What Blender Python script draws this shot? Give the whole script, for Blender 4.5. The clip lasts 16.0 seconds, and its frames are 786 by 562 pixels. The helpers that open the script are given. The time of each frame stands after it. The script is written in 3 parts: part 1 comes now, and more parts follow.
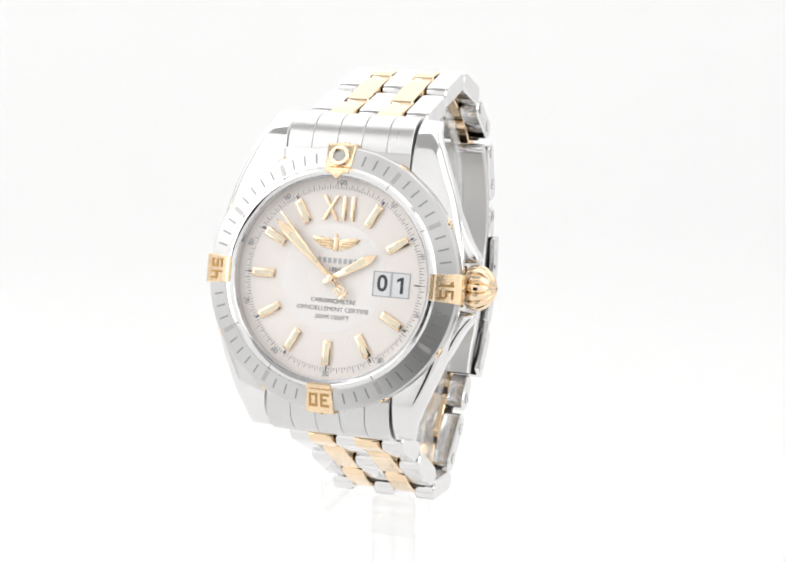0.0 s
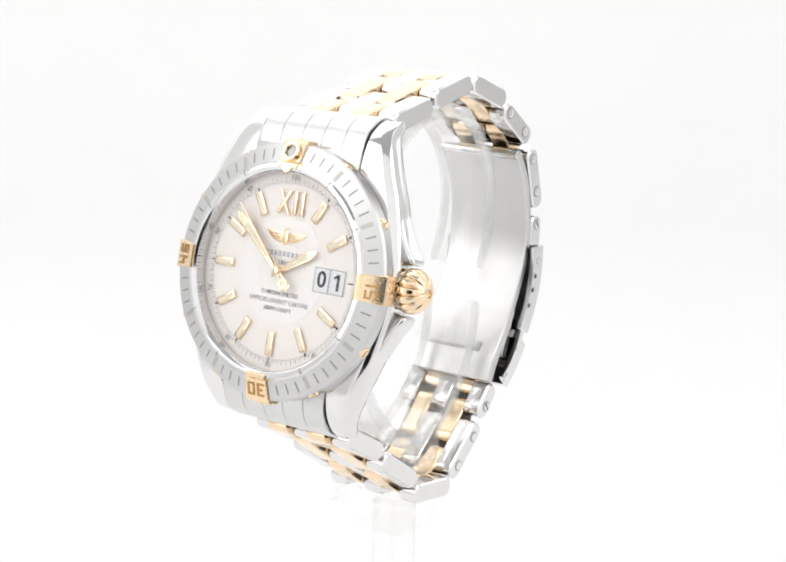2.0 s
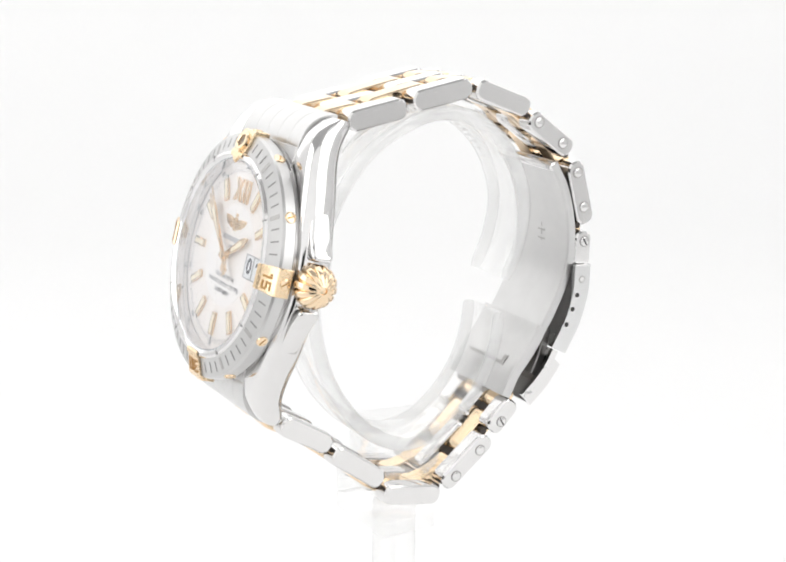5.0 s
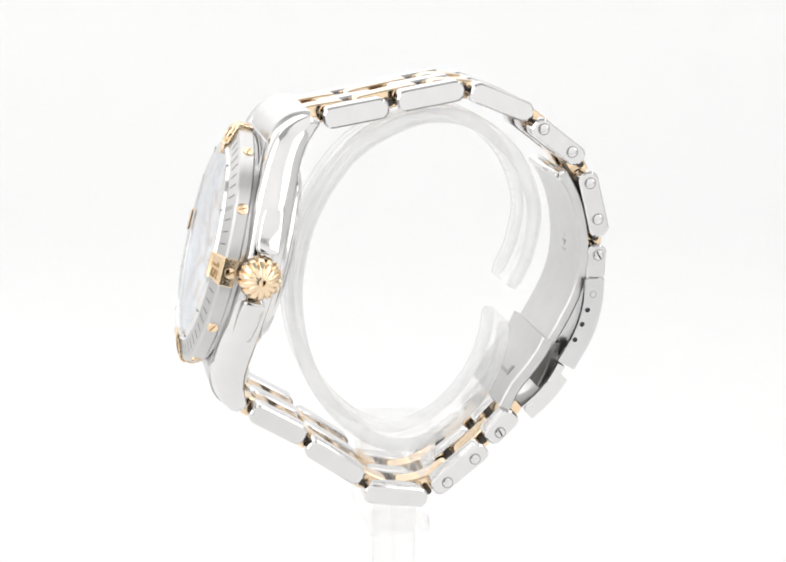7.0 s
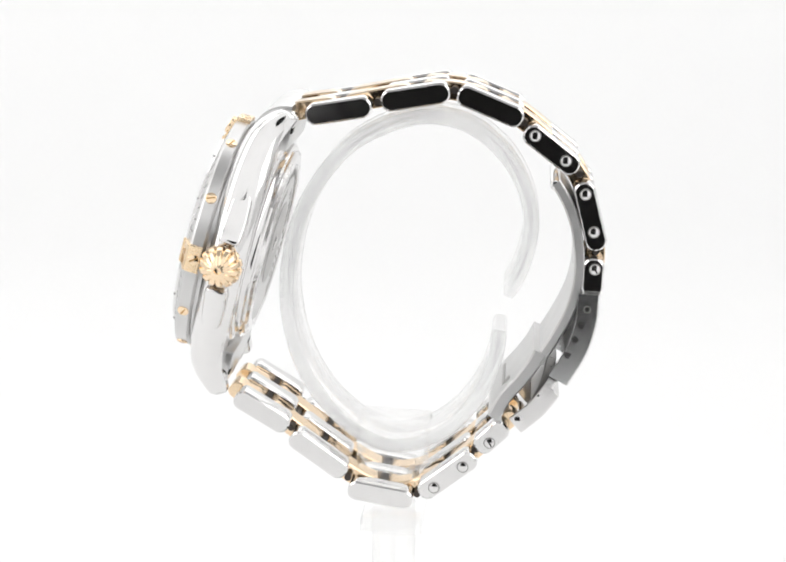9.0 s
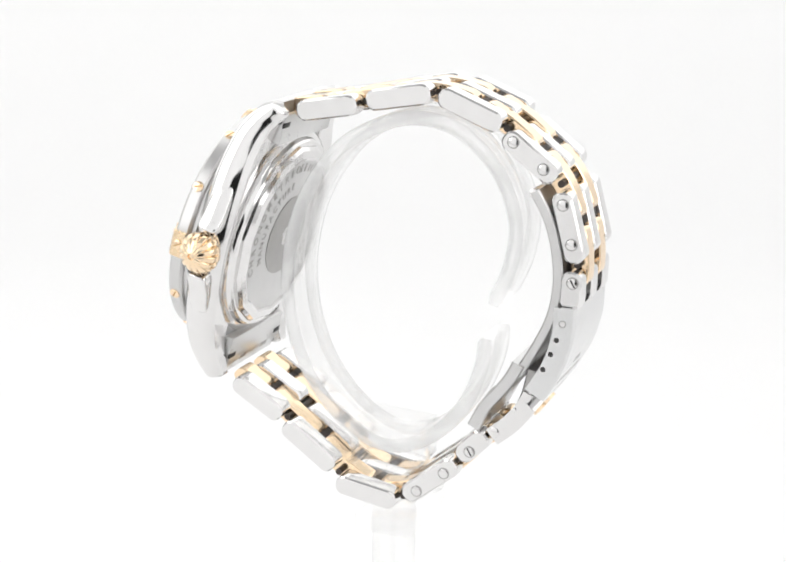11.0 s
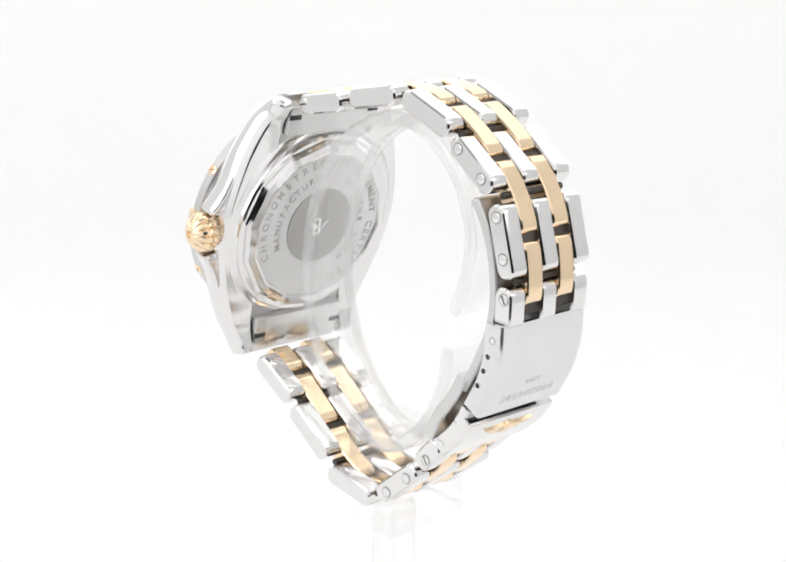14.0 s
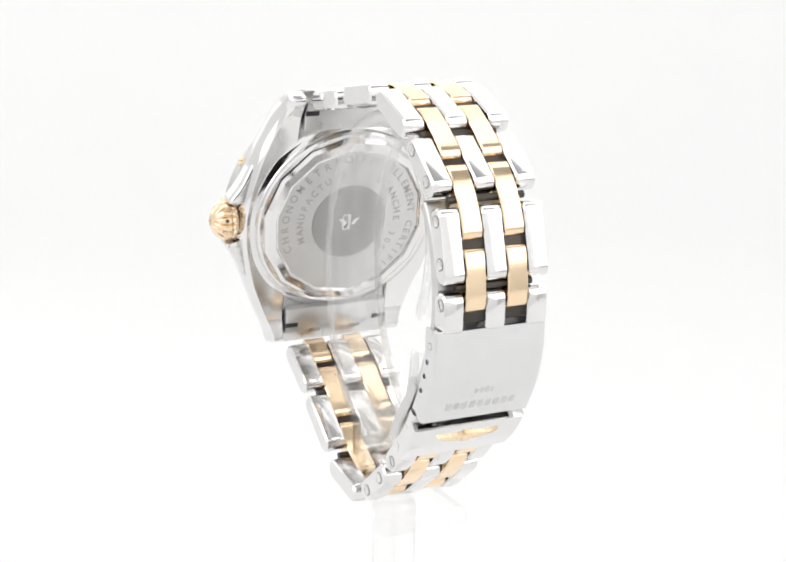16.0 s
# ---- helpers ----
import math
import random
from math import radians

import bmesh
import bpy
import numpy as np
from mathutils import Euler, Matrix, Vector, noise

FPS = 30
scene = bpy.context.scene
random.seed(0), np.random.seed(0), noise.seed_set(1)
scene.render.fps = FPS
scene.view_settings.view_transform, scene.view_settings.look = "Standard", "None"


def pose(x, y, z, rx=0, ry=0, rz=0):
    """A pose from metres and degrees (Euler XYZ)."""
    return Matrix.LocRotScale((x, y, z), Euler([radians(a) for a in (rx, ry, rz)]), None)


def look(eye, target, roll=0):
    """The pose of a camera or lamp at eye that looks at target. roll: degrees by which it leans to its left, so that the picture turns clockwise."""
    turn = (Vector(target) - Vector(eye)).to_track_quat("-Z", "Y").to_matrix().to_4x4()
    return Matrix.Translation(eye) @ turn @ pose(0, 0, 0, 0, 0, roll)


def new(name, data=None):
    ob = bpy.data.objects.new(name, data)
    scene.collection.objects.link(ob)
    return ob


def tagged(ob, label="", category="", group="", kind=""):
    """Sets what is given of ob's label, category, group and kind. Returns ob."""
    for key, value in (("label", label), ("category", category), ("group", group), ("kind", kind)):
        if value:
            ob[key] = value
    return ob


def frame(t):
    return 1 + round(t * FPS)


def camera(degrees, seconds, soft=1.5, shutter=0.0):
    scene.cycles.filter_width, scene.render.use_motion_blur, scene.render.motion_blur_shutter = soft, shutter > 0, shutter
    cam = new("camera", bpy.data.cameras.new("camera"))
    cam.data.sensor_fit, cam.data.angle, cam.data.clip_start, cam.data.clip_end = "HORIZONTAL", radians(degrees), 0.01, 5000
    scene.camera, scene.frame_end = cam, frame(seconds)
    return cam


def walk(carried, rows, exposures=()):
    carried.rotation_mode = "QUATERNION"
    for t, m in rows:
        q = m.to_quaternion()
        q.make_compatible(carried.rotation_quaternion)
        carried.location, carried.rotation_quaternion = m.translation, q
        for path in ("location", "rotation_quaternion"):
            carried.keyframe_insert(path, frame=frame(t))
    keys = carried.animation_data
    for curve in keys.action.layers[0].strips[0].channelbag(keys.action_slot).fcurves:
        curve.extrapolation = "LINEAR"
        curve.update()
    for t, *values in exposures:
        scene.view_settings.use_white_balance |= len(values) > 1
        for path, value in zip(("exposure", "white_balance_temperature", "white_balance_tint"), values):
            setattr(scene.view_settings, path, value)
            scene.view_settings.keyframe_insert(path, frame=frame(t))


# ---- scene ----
cam = camera(27.909, 16.0, soft=1.9)
CAM = pose(0, -0.265, 0.1606, 75.30, 0, 0.097) @ pose(0, 0, 0, 0, 0, 0.395)
walk(cam, [(0.0, CAM), (16.0, CAM)], [(0.0, 0.27), (16.0, 0.27)])

# ---- light: a white light tent, its cloth lit from outside ----
world = bpy.data.worlds.new("studio")
scene.world = world
world.use_nodes = True
world.node_tree.nodes["Background"].inputs["Color"].default_value = (1, 1, 1, 1)
world.node_tree.nodes["Background"].inputs["Strength"].default_value = 0.02

TENT_BACK, TENT_SIDE, TENT_TOP, TENT_TOP_FRONT, TENT_FRONT = 0.83, 0.32, 1.2, 0.10, 0.52

# two strip softboxes, left and right of the watch
for x, watts in ((-0.34, 0.49), (0.34, 0.43)):
    lamp = bpy.data.lights.new("softbox", "AREA")
    lamp.shape, lamp.size, lamp.size_y, lamp.energy, lamp.color = "RECTANGLE", 0.26, 0.42, watts, (1.0, 0.995, 0.985)
    box = new("softbox", lamp)
    box.matrix_basis = look((x, -0.15, 0.30), (0, 0.08, 0.10))

U = 0.001          # all shapes below are in millimetres
LIFT = 100.0       # height of the dial's centre over the table
TILT = 75.0        # turn of the watch head about its width
HEAD_AT = (-0.35, -30.3, -0.2 + LIFT)


# ---- materials ----
def material(name):
    m = bpy.data.materials.new(name)
    m.use_nodes = True
    nt = m.node_tree
    return m, nt, nt.nodes["Principled BSDF"]


def ramp(nt, src, lo, hi, a=0.3, b=0.7):
    r = nt.nodes.new("ShaderNodeMapRange")
    nt.links.new(src, r.inputs["Value"])
    r.inputs["From Min"].default_value, r.inputs["From Max"].default_value = a, b
    r.inputs["To Min"].default_value, r.inputs["To Max"].default_value = lo, hi
    return r.outputs["Result"]


def coords(nt, scale):
    tc = nt.nodes.new("ShaderNodeTexCoord")
    mp = nt.nodes.new("ShaderNodeMapping")
    mp.inputs["Scale"].default_value = scale
    nt.links.new(tc.outputs["Object"], mp.inputs["Vector"])
    return mp.outputs["Vector"]


def noisy(nt, vec, scale, detail=3.0):
    n = nt.nodes.new("ShaderNodeTexNoise")
    n.inputs["Scale"].default_value, n.inputs["Detail"].default_value = scale, detail
    nt.links.new(vec, n.inputs["Vector"])
    return n.outputs["Fac"]


def metal(name, color, rough, spread, grain=None, bump=0.02):
    """Metal with smudges at one scale and fine scratches or a brushed grain at another."""
    m, nt, b = material(name)
    b.inputs["Metallic"].default_value = 1.0
    smudge = noisy(nt, coords(nt, (1, 1, 1)), 350, 4)
    b.inputs["Base Color"].default_value = (*color, 1)
    mix = nt.nodes.new("ShaderNodeMix")
    mix.data_type = "RGBA"
    mix.inputs["A"].default_value = (*color, 1)
    mix.inputs["B"].default_value = (*[c * 0.93 for c in color], 1)
    nt.links.new(smudge, mix.inputs["Factor"])
    nt.links.new(mix.outputs["Result"], b.inputs["Base Color"])
    fine = noisy(nt, coords(nt, grain or (1, 1, 1)), 900 if grain else 2500, 4)
    add = nt.nodes.new("ShaderNodeMath")
    nt.links.new(ramp(nt, smudge, rough, rough + spread), add.inputs[0])
    nt.links.new(ramp(nt, fine, -spread / 2, spread / 2), add.inputs[1])
    nt.links.new(add.outputs[0], b.inputs["Roughness"])
    bp = nt.nodes.new("ShaderNodeBump")
    bp.inputs["Strength"].default_value, bp.inputs["Distance"].default_value = bump, 0.0002
    nt.links.new(fine, bp.inputs["Height"])
    nt.links.new(bp.outputs["Normal"], b.inputs["Normal"])
    return m


def plain(name, color, rough, spec=0.5, vary=0.9):
    m, nt, b = material(name)
    b.inputs["Roughness"].default_value = rough
    b.inputs["Specular IOR Level"].default_value = spec
    f = noisy(nt, coords(nt, (1, 1, 1)), 900)
    mix = nt.nodes.new("ShaderNodeMix")
    mix.data_type = "RGBA"
    mix.inputs["A"].default_value = (*color, 1)
    mix.inputs["B"].default_value = (*[c * vary for c in color], 1)
    nt.links.new(f, mix.inputs["Factor"])
    nt.links.new(mix.outputs["Result"], b.inputs["Base Color"])
    return m


def glow(name, color, strength, albedo=0.45):
    m, nt, b = material(name)
    b.inputs["Base Color"].default_value = (albedo, albedo, albedo, 1)
    b.inputs["Roughness"].default_value = 0.9
    b.inputs["Specular IOR Level"].default_value = 0.1
    f = noisy(nt, coords(nt, (1, 1, 1)), 4)
    b.inputs["Emission Color"].default_value = (*color, 1)
    nt.links.new(ramp(nt, f, strength * 0.97, strength * 1.03), b.inputs["Emission Strength"])
    return m


STEEL = metal("polished_steel", (0.78, 0.77, 0.765), 0.08, 0.04, None, 0.008)
BRUSHED = metal("brushed_steel", (0.62, 0.615, 0.61), 0.30, 0.04, (1, 14, 14), 0.03)
SATIN = metal("satin_steel", (0.68, 0.675, 0.67), 0.28, 0.04, (12, 1, 1), 0.03)
LIGHTSATIN = metal("pale_satin_steel", (0.66, 0.655, 0.65), 0.32, 0.05, (12, 1, 1), 0.03)
COVERSTEEL = metal("buffed_steel", (0.72, 0.72, 0.72), 0.14, 0.05, (1, 14, 14), 0.02)
# steel of cores and pins, near black to paint the shade between links
PINSTEEL = metal("gap_shade_steel", (0.085, 0.075, 0.068), 0.35, 0.08)
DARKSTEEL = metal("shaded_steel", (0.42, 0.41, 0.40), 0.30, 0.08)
GOLD = metal("polished_gold", (0.92, 0.72, 0.50), 0.10, 0.06, None, 0.008)
GOLD_SATIN = metal("satin_gold", (0.90, 0.70, 0.47), 0.22, 0.08, None, 0.01)
GOLD_DEEP = metal("engraved_gold", (0.50, 0.30, 0.12), 0.35, 0.08)
INK = plain("dark_print", (0.05, 0.05, 0.055), 0.5)
GREYINK = plain("grey_print", (0.20, 0.20, 0.205), 0.6)
PALEINK = plain("pale_print", (0.55, 0.55, 0.56), 0.5)
CREAM = plain("cream_lume", (0.90, 0.80, 0.60), 0.6)
DATE_WHITE = plain("date_white", (0.82, 0.82, 0.81), 0.5)
VOID = plain("blackened_recess", (0.02, 0.019, 0.018), 0.5)
ETCH = metal("etched_steel", (0.50, 0.49, 0.48), 0.45, 0.08)

GROOVE = metal("groove_steel", (0.34, 0.335, 0.33), 0.45, 0.08)
STAMP = metal("stamped_steel", (0.62, 0.615, 0.61), 0.42, 0.05)


def dial_material(name, color, rough, waves):
    m, nt, b = material(name)
    b.inputs["Base Color"].default_value = (*color, 1)
    b.inputs["Metallic"].default_value = 0.08
    b.inputs["Roughness"].default_value = rough
    w = nt.nodes.new("ShaderNodeTexWave")
    w.wave_type, w.rings_direction = "RINGS", "Z"
    w.inputs["Scale"].default_value = waves
    w.inputs["Distortion"].default_value = 0.4
    nt.links.new(coords(nt, (1, 1, 1)), w.inputs["Vector"])
    f = noisy(nt, coords(nt, (1, 1, 1)), 1500)
    add = nt.nodes.new("ShaderNodeMath")
    nt.links.new(w.outputs["Fac"], add.inputs[0])
    nt.links.new(f, add.inputs[1])
    bp = nt.nodes.new("ShaderNodeBump")
    bp.inputs["Strength"].default_value, bp.inputs["Distance"].default_value = 0.12, 0.0001
    nt.links.new(add.outputs[0], bp.inputs["Height"])
    nt.links.new(bp.outputs["Normal"], b.inputs["Normal"])
    return m


DIAL = dial_material("silver_dial", (0.90, 0.84, 0.785), 0.56, 900)
DIAL_MID = dial_material("silver_dial_ring", (0.91, 0.87, 0.83), 0.52, 1400)
DIAL_IN = dial_material("silver_dial_centre", (0.91, 0.865, 0.82), 0.5, 2200)


def clear(name, tint, veil, gloss, low, high, refract=0.0, power=4.0):
    """Clear stuff: light passes straight, the rim gains gloss, scuffs give a faint white veil."""
    m = bpy.data.materials.new(name)
    m.use_nodes = True
    nt = m.node_tree
    nt.nodes.remove(nt.nodes["Principled BSDF"])
    tr = nt.nodes.new("ShaderNodeBsdfTransparent")
    tr.inputs["Color"].default_value = (*tint, 1)
    df = nt.nodes.new("ShaderNodeBsdfDiffuse")
    df.inputs["Color"].default_value = (0.9, 0.9, 0.9, 1)
    tl = nt.nodes.new("ShaderNodeBsdfTranslucent")
    tl.inputs["Color"].default_value = (0.9, 0.9, 0.9, 1)
    half = nt.nodes.new("ShaderNodeMixShader")
    nt.links.new(df.outputs[0], half.inputs[1])
    nt.links.new(tl.outputs[0], half.inputs[2])
    gs = nt.nodes.new("ShaderNodeBsdfGlass")
    gs.inputs["IOR"].default_value, gs.inputs["Roughness"].default_value = 1.30, 0.02
    bend = nt.nodes.new("ShaderNodeMixShader")
    bend.inputs[0].default_value = refract
    nt.links.new(tr.outputs[0], bend.inputs[1])
    nt.links.new(gs.outputs[0], bend.inputs[2])
    body = nt.nodes.new("ShaderNodeMixShader")
    f = noisy(nt, coords(nt, (1, 1, 1)), 70, 3)
    nt.links.new(ramp(nt, f, veil * 0.6, veil * 1.4), body.inputs[0])
    nt.links.new((bend if refract else tr).outputs[0], body.inputs[1])
    nt.links.new(half.outputs[0], body.inputs[2])
    gl = nt.nodes.new("ShaderNodeBsdfGlossy")
    gl.inputs["Roughness"].default_value = 0.04
    gl.inputs["Color"].default_value = (*gloss, 1)
    lw = nt.nodes.new("ShaderNodeLayerWeight")
    lw.inputs["Blend"].default_value = 0.5
    pw = nt.nodes.new("ShaderNodeMath")
    pw.operation = "POWER"
    pw.inputs[1].default_value = power
    nt.links.new(lw.outputs["Facing"], pw.inputs[0])
    mx = nt.nodes.new("ShaderNodeMixShader")
    nt.links.new(ramp(nt, pw.outputs[0], low, high, 0.0, 1.0), mx.inputs[0])
    nt.links.new(body.outputs[0], mx.inputs[1])
    nt.links.new(gl.outputs[0], mx.inputs[2])
    nt.links.new(mx.outputs[0], nt.nodes["Material Output"].inputs["Surface"])
    return m


ACRYLIC = clear("clear_acrylic", (0.99, 0.99, 0.988), 0.05, (0.97, 0.97, 0.97), 0.04, 0.85, 0.06)
FROSTED = clear("sawn_acrylic_edge", (0.99, 0.99, 0.99), 0.15, (1.0, 1.0, 1.0), 0.05, 0.6)
CRYSTAL = clear("sapphire_glass", (0.985, 0.988, 0.995), 0.0, (0.93, 0.96, 1.0), 0.004, 0.95, power=3.4)


# ---- mesh helpers (millimetres) ----
def mm(x, y, z, rx=0, ry=0, rz=0):
    return pose(x * U, y * U, z * U, rx, ry, rz)


def part(name, bm, mat, parent=None, label="", at=None, sharp=32):
    bmesh.ops.remove_doubles(bm, verts=bm.verts, dist=1e-5)
    bmesh.ops.recalc_face_normals(bm, faces=bm.faces)
    bmesh.ops.scale(bm, vec=(U, U, U), verts=bm.verts)
    me = bpy.data.meshes.new(name)
    bm.to_mesh(me)
    bm.free()
    me.materials.append(mat)
    me.shade_smooth()
    me.set_sharp_from_angle(angle=radians(sharp))
    return place(name, me, parent, label, at)


def place(name, me, parent=None, label="", at=None):
    ob = new(name, me)
    if parent is not None:
        ob.parent = parent
    if at is not None:
        ob.matrix_basis = at
    return tagged(ob, label)


def ngon(bm, pts):
    return bm.faces.new([bm.verts.new(p) for p in pts])


def loft(sections, bm=None, caps=True, ring=False):
    """Closed cross-sections of equal length joined one after another."""
    bm = bm or bmesh.new()
    rows = [[bm.verts.new(p) for p in s] for s in sections]
    pairs = list(zip(rows, rows[1:])) + ([(rows[-1], rows[0])] if ring else [])
    for a, b in pairs:
        for i in range(len(a)):
            j = (i + 1) % len(a)
            bm.faces.new((a[i], a[j], b[j], b[i]))
    if caps and not ring:
        bm.faces.new(rows[0])
        bm.faces.new(rows[-1])
    return bm


def lathe(profile, n=96, bm=None):
    """Turns a closed (r, z) profile about z."""
    secs = []
    for k in range(n):
        a = 2 * math.pi * k / n
        secs.append([(r * math.cos(a), r * math.sin(a), z) for r, z in profile])
    return loft(secs, bm, ring=True)


def disc(r, z0, z1, n=48, bevel=0.0, bm=None):
    bm = bm or bmesh.new()
    def circle(q, z):
        return [(q * math.cos(2 * math.pi * k / n), q * math.sin(2 * math.pi * k / n), z) for k in range(n)]
    if bevel:
        return loft([circle(r, z0), circle(r, z1 - bevel), circle(r - bevel * 0.3, z1 - bevel * 0.3), circle(r - bevel, z1)], bm)
    return loft([circle(r, z0), circle(r, z1)], bm)


def prism(poly, z0, z1, bevel=0.0, bm=None):
    """Extrudes an outline in x, y from z0 to z1; the rim of the top is bevelled."""
    own = bmesh.new()
    loft([[(x, y, z0) for x, y in poly], [(x, y, z1) for x, y in poly]], own)
    if bevel:
        es = [e for e in own.edges if all(abs(v.co.z - z1) < 1e-6 for v in e.verts)]
        bmesh.ops.bevel(own, geom=es, offset=bevel, segments=2, profile=0.5, affect="EDGES")
    return merge(own, bm)


def merge(src, bm):
    if bm is None:
        return src
    me = bpy.data.meshes.new("tmp")
    src.to_mesh(me)
    src.free()
    bm.from_mesh(me)
    bpy.data.meshes.remove(me)
    return bm


def block(x0, x1, y0, y1, z0, z1, bevel=0.2, bm=None, segs=2):
    own = bmesh.new()
    loft([[(x0, y0, z), (x1, y0, z), (x1, y1, z), (x0, y1, z)] for z in (z0, z1)], own)
    if bevel:
        bmesh.ops.bevel(own, geom=own.edges[:], offset=bevel, segments=segs, profile=0.5, affect="EDGES")
    return merge(own, bm)


def smooth_path(pts, n):
    """A Catmull-Rom curve through points of a plane."""
    p = [Vector(q) for q in pts]
    p = [2 * p[0] - p[1]] + p + [2 * p[-1] - p[-2]]
    out = []
    for i in range(1, len(p) - 2):
        for k in range(n):
            t = k / n
            a, b, c, d = p[i - 1:i + 3]
            out.append(0.5 * ((2 * b) + (c - a) * t + (2 * a - 5 * b + 4 * c - d) * t * t + (3 * b - a - 3 * c + d) * t ** 3))
    return out + [p[-2]]


def sweep(path, thick, x0, x1, c=0.3, bm=None, taper=0.0, crown=0.0, roll=0.0):
    """A strap along a path in the (y, z) plane, from x0 to x1, with chamfered edges; its ends are rounded off, over the length roll."""
    secs, n = [], len(path)
    run = [0.0]
    for a, b in zip(path, path[1:]):
        run.append(run[-1] + (b - a).length)
    for i, q in enumerate(path):
        d = (path[min(i + 1, n - 1)] - path[max(i - 1, 0)]).normalized()
        nn = Vector((-d.y, d.x))
        h = thick / 2
        if taper and i in (0, n - 1):
            h *= 1 - taper
        if roll:
            u = 1 - min(1.0, min(run[i], run[-1] - run[i]) / roll)
            h *= 0.35 + 0.65 * math.sqrt(1 - u * u)
        row = [(x0, -h + c), (x0 + c, -h), (x1 - c, -h), (x1, -h + c), (x1, h - c), (x1 - c, h + crown), (x0 + c, h + crown), (x0, h - c)]
        secs.append([(x, q.x + nn.x * o, q.y + nn.y * o) for x, o in row])
    return loft(secs, bm)


def rounded(l, t, r, n=5):
    """Outline of a rounded bar of length l and thickness t, about its middle."""
    out = []
    for cx, cy, a0 in ((l / 2 - r, t / 2 - r, 0), (-l / 2 + r, t / 2 - r, 90), (-l / 2 + r, -t / 2 + r, 180), (l / 2 - r, -t / 2 + r, 270)):
        for k in range(n + 1):
            a = radians(a0 + 90 * k / n)
            out.append((cx + r * math.cos(a), cy + r * math.sin(a)))
    return out


def link_mesh(name, l, t, w, mat, r=1.35, edge=0.28):
    """One bracelet link: length along y, thickness along z, width along x, softly rounded."""
    bm = bmesh.new()
    o = [(x, y * (1 + 0.07 * (1 - (2 * x / l) ** 2))) for x, y in rounded(l, t * 0.96, t * 0.96 / 2 * 0.86, 7)]
    o2 = [(x * (1 - 2 * edge / l), y * (1 - 2 * edge / t)) for x, y in o]
    secs = [[(-w / 2, y, z) for y, z in o2]]
    for k in range(7):
        x = (w / 2 - edge) * (k / 3 - 1)
        bulge = 1 + 0.045 * (1 - (k / 3 - 1) ** 2)
        secs.append([(x, y, z * bulge) for y, z in o])
    loft(secs + [[(w / 2, y, z) for y, z in o2]], bm)
    bmesh.ops.recalc_face_normals(bm, faces=bm.faces)
    bmesh.ops.scale(bm, vec=(U, U, U), verts=bm.verts)
    me = bpy.data.meshes.new(name)
    bm.to_mesh(me)
    bm.free()
    me.materials.append(mat)
    me.shade_smooth()
    me.set_sharp_from_angle(angle=radians(28))
    return me


def lettering(name, body, size, mat, parent, at, label="", depth=0.05, spacing=1.0, bold=0.0):
    cu = bpy.data.curves.new(name, "FONT")
    cu.body, cu.size, cu.align_x, cu.align_y = body, size * U, "CENTER", "CENTER"
    cu.offset = bold * U
    cu.extrude, cu.space_character, cu.resolution_u = depth * U, spacing, 4
    tmp = new("tmp_text", cu)
    me = bpy.data.meshes.new_from_object(tmp.evaluated_get(bpy.context.evaluated_depsgraph_get()))
    bpy.data.objects.remove(tmp)
    me.materials.clear()
    me.materials.append(mat)
    return place(name, me, parent, label, at)


